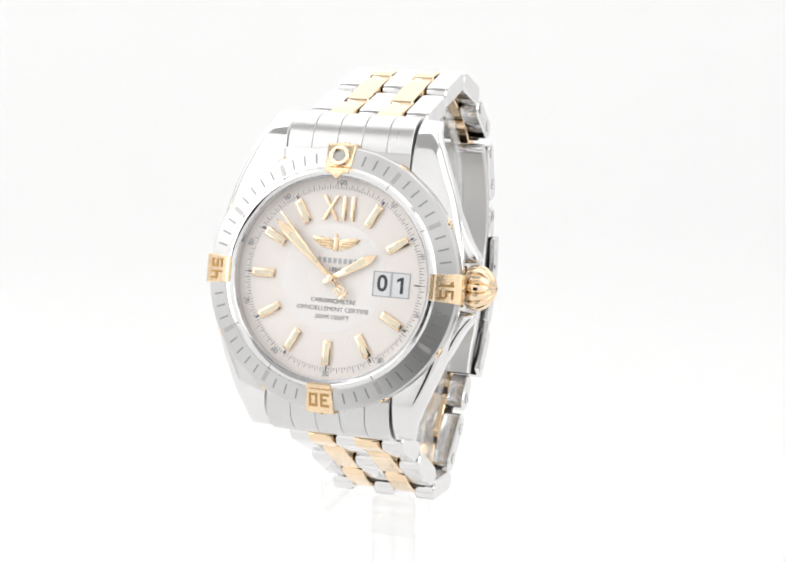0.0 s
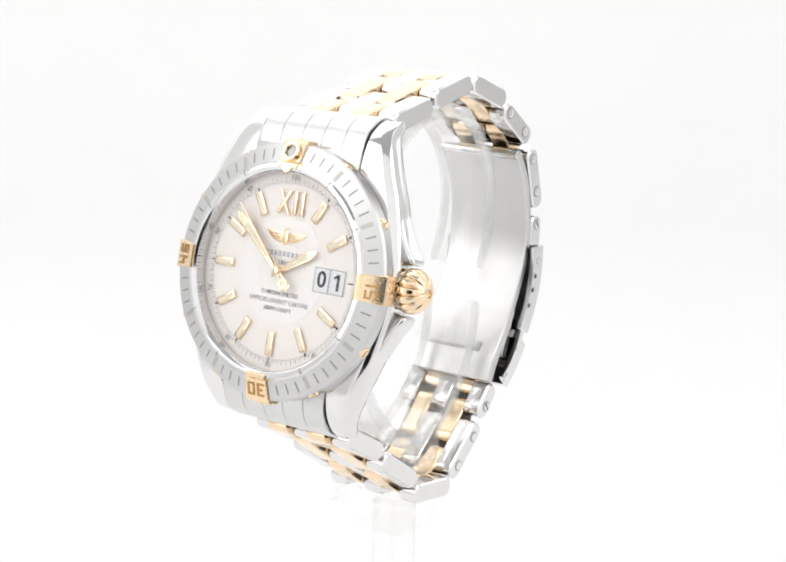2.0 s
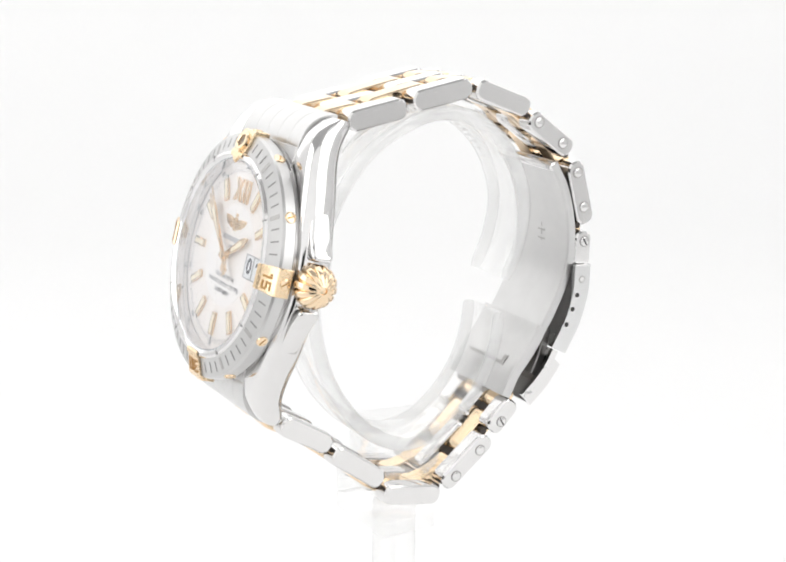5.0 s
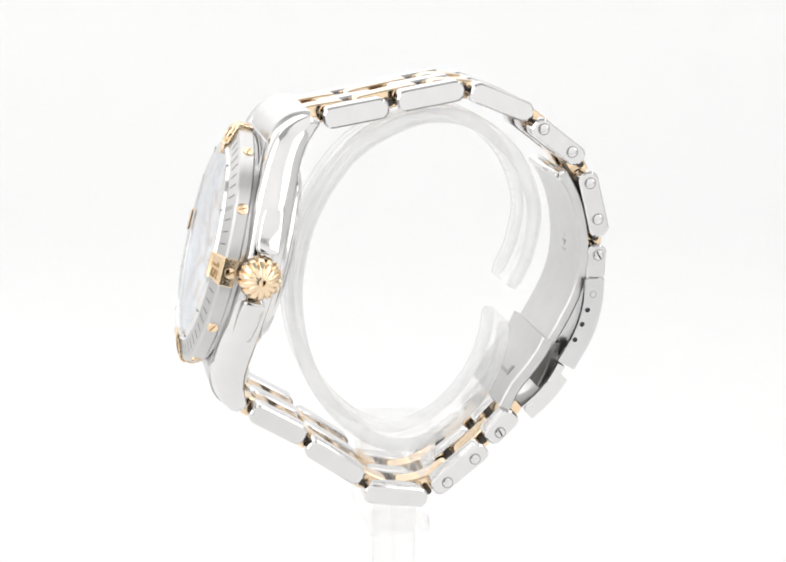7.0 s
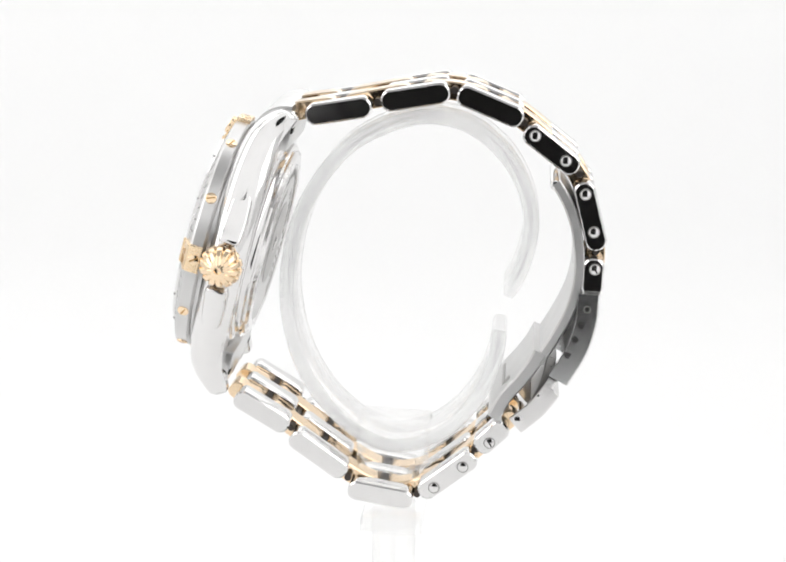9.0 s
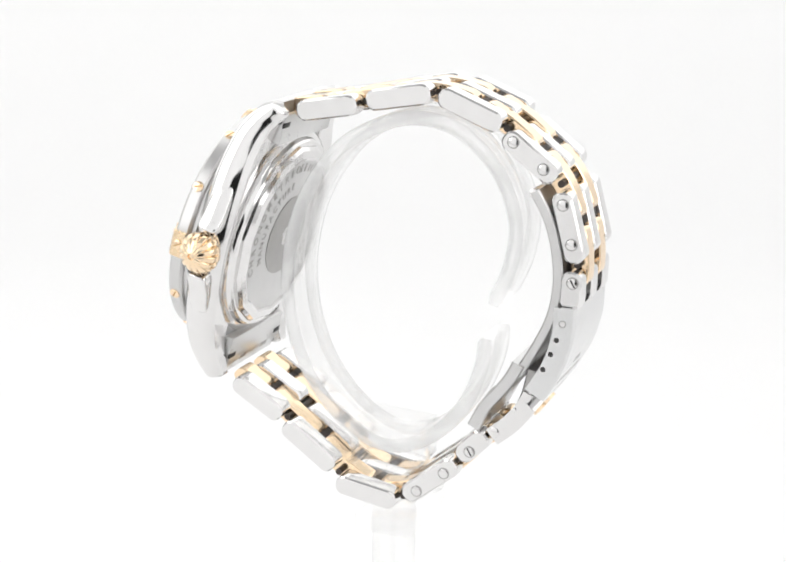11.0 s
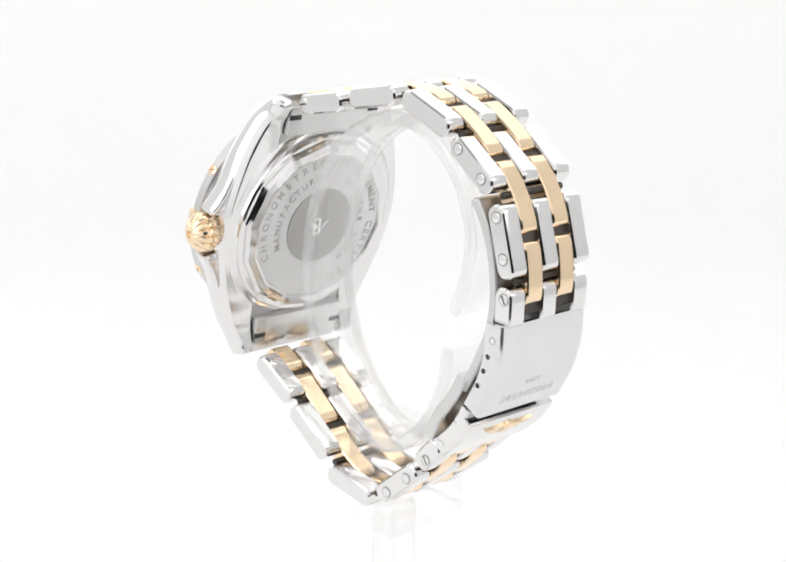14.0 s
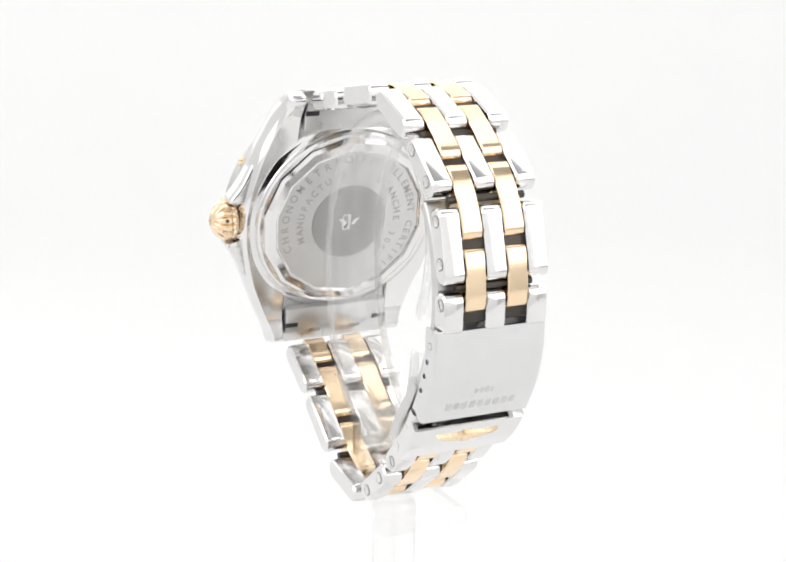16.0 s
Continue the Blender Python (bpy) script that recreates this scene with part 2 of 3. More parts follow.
# ---- the light tent ----
def tent():
    sheet = plain("white_table_sheet", (0.86, 0.86, 0.86), 0.6, 0.2, 0.985)
    bm = bmesh.new()
    prof = [(-248, 0), (150, 0), (162, 0.9), (174, 3.6), (185, 8.2), (195, 14.6), (203, 22.8), (209, 33), (212.5, 45), (213.5, 58), (213.6, 90), (213.6, 150)]
    secs = []
    for x in (-420, 420):
        secs.append([(x, y, z) for y, z in prof] + [(x, y + 2, z - 3) for y, z in reversed(prof)])
    loft(secs, bm)
    tagged(part("floor", bm, sheet, label="white seamless table sheet curving up at the back"), kind="structure", category="floor")
    for name, box, mat, label in (
        ("wall_back", (-420, 420, 216.5, 221, 140, 620), glow("backdrop_glow", (1, 1, 1), TENT_BACK), "glowing white cloth backdrop of the light tent"),
        ("wall_left", (-426, -421, -330, 220, -60, 620), glow("side_glow", (1, 1, 1), TENT_SIDE), "glowing white side cloth of the light tent"),
        ("wall_right", (421, 426, -330, 220, -60, 620), glow("side_glow_right", (1, 1, 1), TENT_SIDE * 0.7), "glowing white side cloth of the light tent"),
        ("ceiling", (-426, 426, 50, 220, 621, 626), glow("top_glow", (1, 1, 1), TENT_TOP), "bright glowing white top cloth of the light tent"),
        ("ceiling_front", (-426, 426, -330, 49.5, 621, 626), glow("top_front_glow", (1, 1, 1), TENT_TOP_FRONT, 0.35), "dimmer white top cloth of the light tent"),
    ):
        tagged(part(name, block(*box, 0), mat, label=label), kind="structure", category="wall" if "wall" in name else "ceiling")
    front = glow("front_glow", (1, 1, 1), TENT_FRONT)
    slot_l, slot_r, head = -95, 68, 190
    bm = bmesh.new()
    block(-420, slot_l, -326, -321, -60, 620, 0, bm)
    block(slot_r, 420, -326, -321, -60, 620, 0, bm)
    block(slot_l, slot_r, -326, -321, head, 620, 0, bm)
    tagged(part("wall_front", bm, front, label="white front cloth of the tent with a slit for the lens"), kind="structure", category="wall")
    dark = plain("dark_room", (0.03, 0.028, 0.027), 0.8)
    bm = bmesh.new()
    block(-500, 500, -905, -900, -70, 640, 0, bm)
    block(-500, -495, -900, -327, -70, 640, 0, bm)
    block(495, 500, -900, -327, -70, 640, 0, bm)
    block(-495, 495, -900, 330, -75, -70, 0, bm)
    block(-495, 495, -900, -327, 636, 640, 0, bm)
    tagged(part("wall_room", bm, dark, label="dark plain room wall beyond the tent"), kind="structure", category="wall")


tent()

# ---- the watch ----
watch = tagged(new("wrist_watch"), "steel and gold wrist watch with silver dial on a clear stand", "watch")
HEAD = mm(*HEAD_AT, TILT)
TOP = HEAD @ mm(0.3, -0.8, 0.6)   # bezel, dial and crystal stand proud of the case
HALF = 10.3        # half the width between the lugs


def head_part(name, bm, mat, label="", sharp=32, at=None):
    return part(name, bm, mat, watch, label, at or HEAD, sharp)


def polar(r, a):
    return r * math.cos(radians(a)), r * math.sin(radians(a))


def case():
    # flanks with lugs: half width, top and underside along the watch's length
    stations = [(-25.0, 13.3, -6.2, -8.4), (-24.2, 13.5, -4.9, -9.2), (-22.4, 13.9, -3.2, -8.5), (-20.2, 14.9, -2.2, -7.6), (-17, 16.2, -1.6, -7.2), (-13, 17.8, -1.3, -7.2),
                (-8, 19.2, -1.2, -7.3), (-4, 20.0, -1.2, -7.4), (0, 20.3, -1.2, -7.4)]
    stations += [(-v, w, t, b) for v, w, t, b in reversed(stations[:-1])]
    path = []
    p = [stations[0]] + stations + [stations[-1]]
    for i in range(1, len(p) - 2):
        for k in range(5):
            u = k / 5
            path.append(tuple(0.5 * (2 * b + (c - a) * u + (2 * a - 5 * b + 4 * c - d) * u * u + (3 * b - a - 3 * c + d) * u ** 3) for a, b, c, d in zip(*p[i - 1:i + 3])))
    path.append(stations[-1])
    bm = bmesh.new()
    for s in (-1, 1):
        secs = []
        for v, w, t, b in path:
            xi = HALF + 0.12
            w += 0.65 if s < 0 else 0.0
            h = t - b
            row = [(xi, t - 0.25), (xi + 0.25, t), (w - 1.5, t), (w - 1.1, t - 0.1), (w - 0.3, t - h * 0.13), (w - 0.05, t - h * 0.2), (w + 0.08, t - h * 0.32), (w + 0.14, t - h * 0.46), (w + 0.06, t - h * 0.6), (w - 0.15, t - h * 0.72), (w - 0.75, b + h * 0.07), (w - 1.2, b),
                   (xi + 0.25, b), (xi, b + 0.25)]
            secs.append([(s * x, v, n) for x, n in row])
        loft(secs, bm)
    body = head_part("case", bm, STEEL, "polished steel case flanks and curved lugs", 30)
    lathe([(2, -1.5), (19.2, -1.5), (19.2, -7.0), (2, -7.2)], 96, bm := bmesh.new())
    block(-HALF, HALF, -19.2, 19.2, -6.9, -1.62, 0.2, bm)
    part("case_middle", bm, BRUSHED, body, "brushed steel middle of the case")
    # guards that flank the crown
    for s in (-1, 1):
        secs = []
        for v, reach, lo, hi in ((11.9, 17.9, -5.4, -3.2), (11.4, 18.35, -5.9, -2.9), (10.4, 18.85, -6.1, -2.7), (9.2, 19.4, -6.2, -2.6), (7.9, 20.0, -6.3, -2.5), (6.8, 20.6, -6.3, -2.5), (5.8, 21.3, -6.3, -2.5), (5.0, 21.9, -6.3, -2.5), (4.5, 22.2, -6.2, -2.6), (4.1, 22.1, -6.1, -2.7), (3.8, 21.3, -5.9, -2.9), (3.65, 20.2, -5.7, -3.1)):
            q = 0.7
            row = [(17.0, lo)]
            for cx, cz, a0 in ((reach - q, lo + q, -90), (reach - q, hi - q, 0)):
                for k in range(5):
                    a = radians(a0 + 90 * k / 4)
                    row.append((cx + q * math.cos(a), cz + q * math.sin(a)))
            row.append((17.0, hi))
            secs.append([(x, s * v - 0.4, n) for x, n in row])
        part("crown_guard", loft(secs), STEEL, body, "polished crown guard", sharp=48)
    # case back
    bm = lathe([(1, -6.9), (19.1, -6.9), (18.9, -7.2), (18.2, -7.55), (17.7, -7.75), (17.5, -8.1), (17.45, -8.5), (17.1, -8.8), (1, -8.8)], 96)
    back = head_part("case_back", bm, STEEL, "polished steel screwed case back with engraved lettering")
    bm = bmesh.new()
    n = 14
    loft([[(*polar(r, 360 * k / n + 8), z) for k in range(n)] for r, z in ((16.6, -8.6), (16.6, -9.1), (16.0, -9.6), (14.7, -9.85), (14.2, -9.6), (14.2, -8.7))], bm, caps=False)
    part("polygon_ring", bm, STEEL, back, "faceted ring of the case back", sharp=20)
    part("back_disc", disc(14.4, -8.7, -9.5, 72), LIGHTSATIN, back, "satin engraved disc")
    part("back_centre", disc(7.3, -8.8, -9.6, 64), DARKSTEEL, back, "darker grey centre disc")
    bm = bmesh.new()
    for s in (-1, 1):
        wing = [(s * 0.5, -0.5), (s * 0.9, 0.4), (s * 2.3, 0.9), (s * 1.7, 0.1), (s * 0.9, -0.8)]
        prism(wing if s > 0 else wing[::-1], -9.58, -9.68, 0, bm)
    block(-0.35, 0.35, -1.5, 1.5, -9.7, -9.58, 0.02, bm)
    for y, x1 in ((1.4, 1.3), (-0.1, 1.5), (-1.5, 1.3)):
        block(-0.3, x1, y - 0.18, y + 0.18, -9.69, -9.58, 0.02, bm)
    for y in (0.65, -0.8):
        block(1.0, 1.4, y - 0.6, y + 0.6, -9.685, -9.58, 0.02, bm)
    part("back_emblem", bm, STEEL, back, "raised polished emblem")

    def arc(words, r, mid, step, size, up=1):
        for i, ch in enumerate(words):
            if ch == " ":
                continue
            a = mid - (i - (len(words) - 1) / 2) * step
            x, y = polar(r, a)
            # read from behind, so the letters are turned over
            m = mm(-x, y, -9.53) @ pose(0, 0, 0, 0, 180, 0) @ pose(0, 0, 0, 0, 0, a - 90)
            lettering("engraving", ch, size, ETCH, back, m, depth=0.04, bold=0.02)
    arc("CHRONOMETRE", 12.5, 154, 9.7, 2.0)
    arc("OFFICIELLEMENT CERTIFIE", 12.5, 20, 6.9, 2.0)
    arc("MANUFACTURE", 9.6, 150, 9.8, 1.8)
    arc("ETANCHE 300M", 9.6, 4, 9.6, 1.8)
    return body


STROKES = {"0": "abcdef", "1": "bcg", "3": "abcdm", "4": "fmbc", "5": "afmcd"}


def squared(bm, ch, x, y, w, h, k, z0, z1):
    """A squared numeral of straight strokes about (x, y); k is the stroke's width."""
    l, r, b, t = x - w / 2, x + w / 2, y - h / 2, y + h / 2
    bars = {"a": (l, r, t - k, t), "d": (l, r, b, b + k), "m": (l + k, r - k, y - k / 2, y + k / 2),
            "b": (r - k, r, y, t - k), "c": (r - k, r, b + k, y), "f": (l, l + k, y - k / 2, t - k), "e": (l, l + k, b + k, y - k / 2), "g": (r - 2.3 * k, r - k, t - 1.6 * k, t - 0.4 * k)}
    for s in STROKES[ch]:
        q = list(bars[s])
        if ch in "14" and s == "c":
            q[2] = b
        if ch in "14" and s == "b" or ch == "4" and s == "f":
            q[3] = t
        block(*q, z0, z1, 0, bm)
    return bm


def bezel():
    bm = lathe([(16.9, -2.0), (19.3, -2.0), (19.35, -1.4), (19.9, -1.25), (20.25, -0.95), (20.25, 0.75), (20.0, 1.15), (17.0, 2.1), (16.9, 1.9)], 120)
    ring = head_part("bezel", bm, BRUSHED, "brushed steel bezel with engraved minute strokes and gold riders", 20, TOP)
    inner = lathe([(15.6, 0.1), (17.05, 0.1), (17.05, 2.15), (16.75, 2.55), (16.3, 2.62), (15.85, 2.4), (15.6, 2.1)], 120)
    part("inner_ring", inner, STEEL, ring, "polished steel inner ring", sharp=30)
    slope = math.degrees(math.atan2(-0.95, 3.0))
    # engraved strokes
    for long in (False, True):
        bm = block(-1.15 if long else -0.85, 0.85, -0.13 if not long else -0.36, 0.13 if not long else 0.36, -0.05, 0.03, 0)
        bmesh.ops.scale(bm, vec=(U, U, U), verts=bm.verts)
        me = bpy.data.meshes.new("stroke")
        bm.to_mesh(me)
        bm.free()
        me.materials.append(ETCH if long else GROOVE)
        for k in range(60):
            near = min(k % 15, 15 - k % 15)
            if near < 2 or (k % 5 == 0 and k % 15 != 0) != long:
                continue
            place("stroke", me, ring, "", mm(0, 0, 0, 0, 0, 6 * k) @ mm(18.5, 0, 1.63, 0, -slope, 0))
    # radial joints of the inner ring
    for k in range(12):
        if k % 3:
            part("joint", block(16.1, 17.0, -0.06, 0.06, 2.3, 2.64, 0), GROOVE, ring, at=mm(0, 0, 0, 0, 0, 30 * k))
    prof = [(16.0, 2.3), (16.05, 2.75), (16.3, 2.92), (16.85, 2.8), (17.1, 2.45), (20.2, 1.5), (20.65, 1.1), (20.75, 0.7), (20.75, -1.1), (20.2, -1.15), (19.6, 0.7), (16.9, 1.7)]
    for k, word in enumerate(("15", "", "45", "30")):
        w = 2.25
        bm = bmesh.new()
        secs = []
        for y, q in ((-w, 0.12), (-w + 0.15, 0), (w - 0.15, 0), (w, 0.12)):
            secs.append([(r - (q if r > 18 else -q), y * (0.86 + 0.14 * min(1, (r - 16) / 4)), z - q) for r, z in prof])
        loft(secs, bm)
        if not word:
            tip = [(16.5, -1.5), (16.5, 1.5), (15.6, 0.5), (15.1, 0), (15.6, -0.5)]
            prism(tip[::-1], 2.45, 2.95, 0.12, bm)
        rider = part("bezel_rider", bm, GOLD_SATIN, watch, "gold rider tab clamped on the bezel", TOP @ mm(0, 0, 0, 0, 0, 90 * k), 30)
        tilt = mm(18.7, 0, 2.03, 0, -slope, 0)
        if word:
            bm = bmesh.new()
            for i, ch in enumerate(word):
                squared(bm, ch, (i - 0.5) * 1.85, 0, 1.35, 2.15, 0.34, -0.1, 0.03)
            part("numeral", bm, GOLD_DEEP, rider, "engraved squared numerals", at=tilt @ pose(0, 0, 0, 0, 0, -90))
        else:
            part("pearl_ring", lathe([(0.95, -0.2), (1.6, -0.2), (1.6, 0.35), (1.5, 0.48), (1.1, 0.48), (0.95, 0.36)], 40), GOLD, rider, "raised gold ring of an empty pearl seat", at=tilt)
            part("pearl_seat", disc(1.02, -0.2, 0.02, 24), DARKSTEEL, rider, "dull recessed pearl seat", at=tilt)
        side = mm(20.72, 0, -0.1, 0, 90, 0)
        part("rider_screw", disc(0.85, -0.1, 0.22, 24, 0.1), GOLD, rider, at=side)
        part("screw_slot", block(-0.75, 0.75, -0.12, 0.12, 0.2, 0.235, 0), GOLD_DEEP, rider, at=side @ pose(0, 0, 0, 0, 0, 35))
    # gold screws set in the bezel's side
    for a in (29, 61, 119, 151, 209, 241, 299, 331):
        at = TOP @ mm(0, 0, 0, 0, 0, a) @ mm(20.2, 0, -0.05, 0, 90, 0)
        sc = part("bezel_screw", disc(0.95, -0.3, 0.26, 24, 0.14), GOLD, watch, "slotted gold screw in the bezel's side", at)
        part("screw_slot", block(-0.7, 0.7, -0.12, 0.12, 0.25, 0.292, 0), GOLD_DEEP, sc, at=pose(0, 0, 0, 0, 0, a * 7 % 90))


def dial():
    base = head_part("dial", lathe([(8.4, -0.5), (15.65, -0.5), (15.65, 0.0), (8.4, 0.0)], 96), DIAL, "silver dial with guilloche rings and applied gold markers", at=TOP)
    part("dial_ring", lathe([(4.4, -0.5), (8.45, -0.5), (8.45, 0.05), (8.3, 0.09), (4.5, 0.09), (4.4, 0.05)], 96), DIAL_MID, base)
    part("dial_centre", disc(4.42, -0.5, 0.03, 64), DIAL_IN, base)
    # minute track of a hundred strokes, joined, with the twelve hour dots
    bm = bmesh.new()
    for k in range(200):
        a = 90 - 1.8 * k
        l = 1.1 if k % 10 == 0 else (0.9 if k % 2 == 0 else 0.5)
        wd = 0.045
        c, s = math.cos(radians(a)), math.sin(radians(a))
        pts = [(13.75 - 0, -wd), (13.75 + l * 0.9, -wd), (13.75 + l * 0.9, wd), (13.75, wd)]
        ngon(bm, [(r * c - q * s, r * s + q * c, 0.02) for r, q in pts])
    tagged(part("minute_track", bm, GREYINK, base, "fine grey strokes"), kind="stuff")
    for k in range(10):
        a = 90 - 36 * k
        x, y = polar(14.75, a)
        lettering("track_number", str(k * 10 or 100), 1.15, GREYINK, base, mm(x, y, 0.03, 0, 0, a - 90 if 0 <= k <= 2 or k >= 8 else a + 90), depth=0.01)
    for k in range(1, 12):
        a = 90 - 30 * k
        inner = 9.6 if k != 3 else 13.2
        if k == 3:
            part("hour_dot", block(13.0, 14.0, -0.1, 0.1, 0, 0.06, 0), INK, base, at=mm(0, 0, 0, 0, 0, a))
            continue
        ix = part("index", block(inner, 13.4, -0.68, 0.68, 0, 0.5, 0.16), GOLD, base, "applied gold baton index", at=mm(0, 0, 0, 0, 0, a))
        part("hour_dot", block(13.6, 14.2, -0.1, 0.1, 0, 0.06, 0), INK, base, at=mm(0, 0, 0, 0, 0, a))
        part("index_inlay", block(inner + 0.35, 13.05, -0.36, 0.36, 0.46, 0.53, 0.02), CREAM, base, at=mm(0, 0, 0, 0, 0, a))
    # applied roman twelve
    bm = bmesh.new()
    for x in (0.95, 2.35):
        block(x - 0.3, x + 0.3, 8.9, 12.7, 0, 0.5, 0.1, bm)
    for s in (-1, 1):
        prism([(-1.25 - s * 1.05 - 0.28, 8.9), (-1.25 - s * 1.05 + 0.28, 8.9), (-1.25 + s * 1.05 + 0.28, 12.7), (-1.25 + s * 1.05 - 0.28, 12.7)], 0, 0.5 + 0.02 * s, 0.1, bm)
    part("roman_numeral", bm, GOLD, base, "applied gold roman numeral twelve")
    # winged emblem
    bm = bmesh.new()
    for s in (-1, 1):
        w = [(s * 0.4, 4.5), (s * 0.4, 5.9), (s * 1.4, 6.15), (s * 2.8, 6.35), (s * 3.95, 6.3), (s * 3.7, 5.8), (s * 3.1, 5.3), (s * 2.3, 4.8), (s * 1.4, 4.5)]
        prism(w if s < 0 else w[::-1], 0, 0.28, 0.06, bm)
    block(-0.42, 0.42, 4.15, 6.35, 0, 0.32, 0.08, bm)
    disc(0.28, 0, 0.34, 16, 0.05, bm2 := bmesh.new())
    bmesh.ops.translate(bm2, vec=(0, 6.7, 0), verts=bm2.verts)
    merge(bm2, bm)
    emblem = part("wing_emblem", bm, GOLD_SATIN, base, "gold winged emblem")
    for s in (-1, 1):
        for x, y, l in ((1.9, 5.75, 2.3), (1.75, 5.35, 1.9), (1.45, 4.95, 1.4)):
            part("feather_groove", block(s * x - l / 2, s * x + l / 2, y - 0.05, y + 0.05, 0.27, 0.292, 0), GOLD_DEEP, emblem)
        part("feather_groove", block(s * 0.46 - 0.06, s * 0.46 + 0.06, 4.6, 5.9, 0.3, 0.325, 0), GOLD_DEEP, emblem)
    # maker's name as plain bars
    bm = bmesh.new()
    for i in range(9):
        x = -3.35 + i * 0.84
        block(x - 0.27, x + 0.27, 2.35, 3.15, 0, 0.12, 0, bm)
    part("name_bar", bm, PALEINK, base, "plain grey bars in place of the maker's name")
    z = 0.13
    lettering("year", "1884", 0.95, GREYINK, base, mm(0.1, 1.35, z), depth=0.01, spacing=1.1)
    for body, size, y in (("CHRONOMETRE", 0.95, -3.5), ("OFFICIELLEMENT CERTIFIE", 0.95, -4.75), ("300M/1000FT", 0.95, -6.0)):
        lettering("print", body, size, GREYINK, base, mm(0.3, y, z), depth=0.01, spacing=1.05)
    # two-piece date
    x0, x1, y0, y1 = 6.45, 12.35, -2.15, 1.75
    bm = bmesh.new()
    xm = (x0 + x1) / 2
    for a, b in ((x0, xm), (xm, x1)):
        for q in ((a, b, y0, y0 + 0.16), (a, b, y1 - 0.16, y1), (a, a + 0.16, y0 + 0.16, y1 - 0.16), (b - 0.16, b, y0 + 0.16, y1 - 0.16)):
            block(*q, 0, 0.16, 0, bm)
    frame_ = part("date_frame", bm, ETCH, base, "steel date frame")
    part("date_disc", block(x0 + 0.1, x1 - 0.1, y0 + 0.1, y1 - 0.1, 0, 0.1, 0), DATE_WHITE, base, "white date discs")
    lettering("date_digit", "0", 3.5, INK, base, mm(x0 + 1.5, (y0 + y1) / 2, 0.12), depth=0.02, bold=0.07)
    bm = block(-0.05, 0.42, -1.25, 1.25, -0.02, 0.02, 0)
    prism([(-0.05, 1.24), (-0.05, 0.72), (-0.62, 0.42), (-0.62, 0.86)][::-1], -0.02, 0.018, 0, bm)
    part("date_digit", bm, INK, base, at=mm(xm + 1.5, (y0 + y1) / 2, 0.12))
    return base


def hand(name, outline, slot, z, angle, label):
    """A hand that points along +y, with a cream inlay, turned clockwise by the angle."""
    bm = prism(outline[::-1], z, z + 0.22, 0.07)
    ob = part(name, bm, GOLD, watch, label, TOP @ mm(0, 0, 0, 0, 0, -angle))
    if slot:
        part("inlay", prism(slot[::-1], z + 0.2, z + 0.245, 0), CREAM, ob, "cream inlay")
    return ob


def hands_set():
    hand("hour_pointer", [(-0.35, -1.5), (0.35, -1.5), (0.5, 2.0), (0.75, 6.2), (0.45, 6.9), (0.55, 7.1), (0, 8.1), (-0.55, 7.1), (-0.45, 6.9), (-0.75, 6.2), (-0.5, 2.0)],
         [(-0.25, 2.4), (0.25, 2.4), (0.42, 6.0), (-0.42, 6.0)], 0.75, 60.0, "gold hour pointer with pale inlay")
    hand("minute_pointer", [(-0.35, -1.8), (0.35, -1.8), (0.45, 2.5), (0.85, 10.0), (0.5, 11.6), (0, 12.9), (-0.5, 11.6), (-0.85, 10.0), (-0.45, 2.5)],
         [(-0.2, 3.2), (0.2, 3.2), (0.45, 9.8), (-0.45, 9.8)], 1.05, MINUTE, "gold minute pointer with pale inlay")
    sec = hand("second_pointer", [(-0.13, -2.0), (0.13, -2.0), (0.12, 13.2), (-0.12, 13.2)], None, 1.35, SECOND, "thin gold second pointer with anchor tail")
    bm = bmesh.new()
    block(-0.16, 0.16, -3.9, -1.6, 1.36, 1.55, 0.05, bm)
    lathe([(0.5, 1.36), (0.85, 1.36), (0.85, 1.54), (0.5, 1.54)], 24, b2 := bmesh.new())
    bmesh.ops.translate(b2, vec=(0, -2.4, 0), verts=b2.verts)
    merge(b2, bm)
    block(-0.95, 0.95, -3.6, -3.25, 1.36, 1.54, 0.05, bm)
    part("anchor_tail", bm, GOLD, sec)
    part("hub", disc(0.62, 0.4, 1.75, 32, 0.15), GOLD, sec)
    return sec


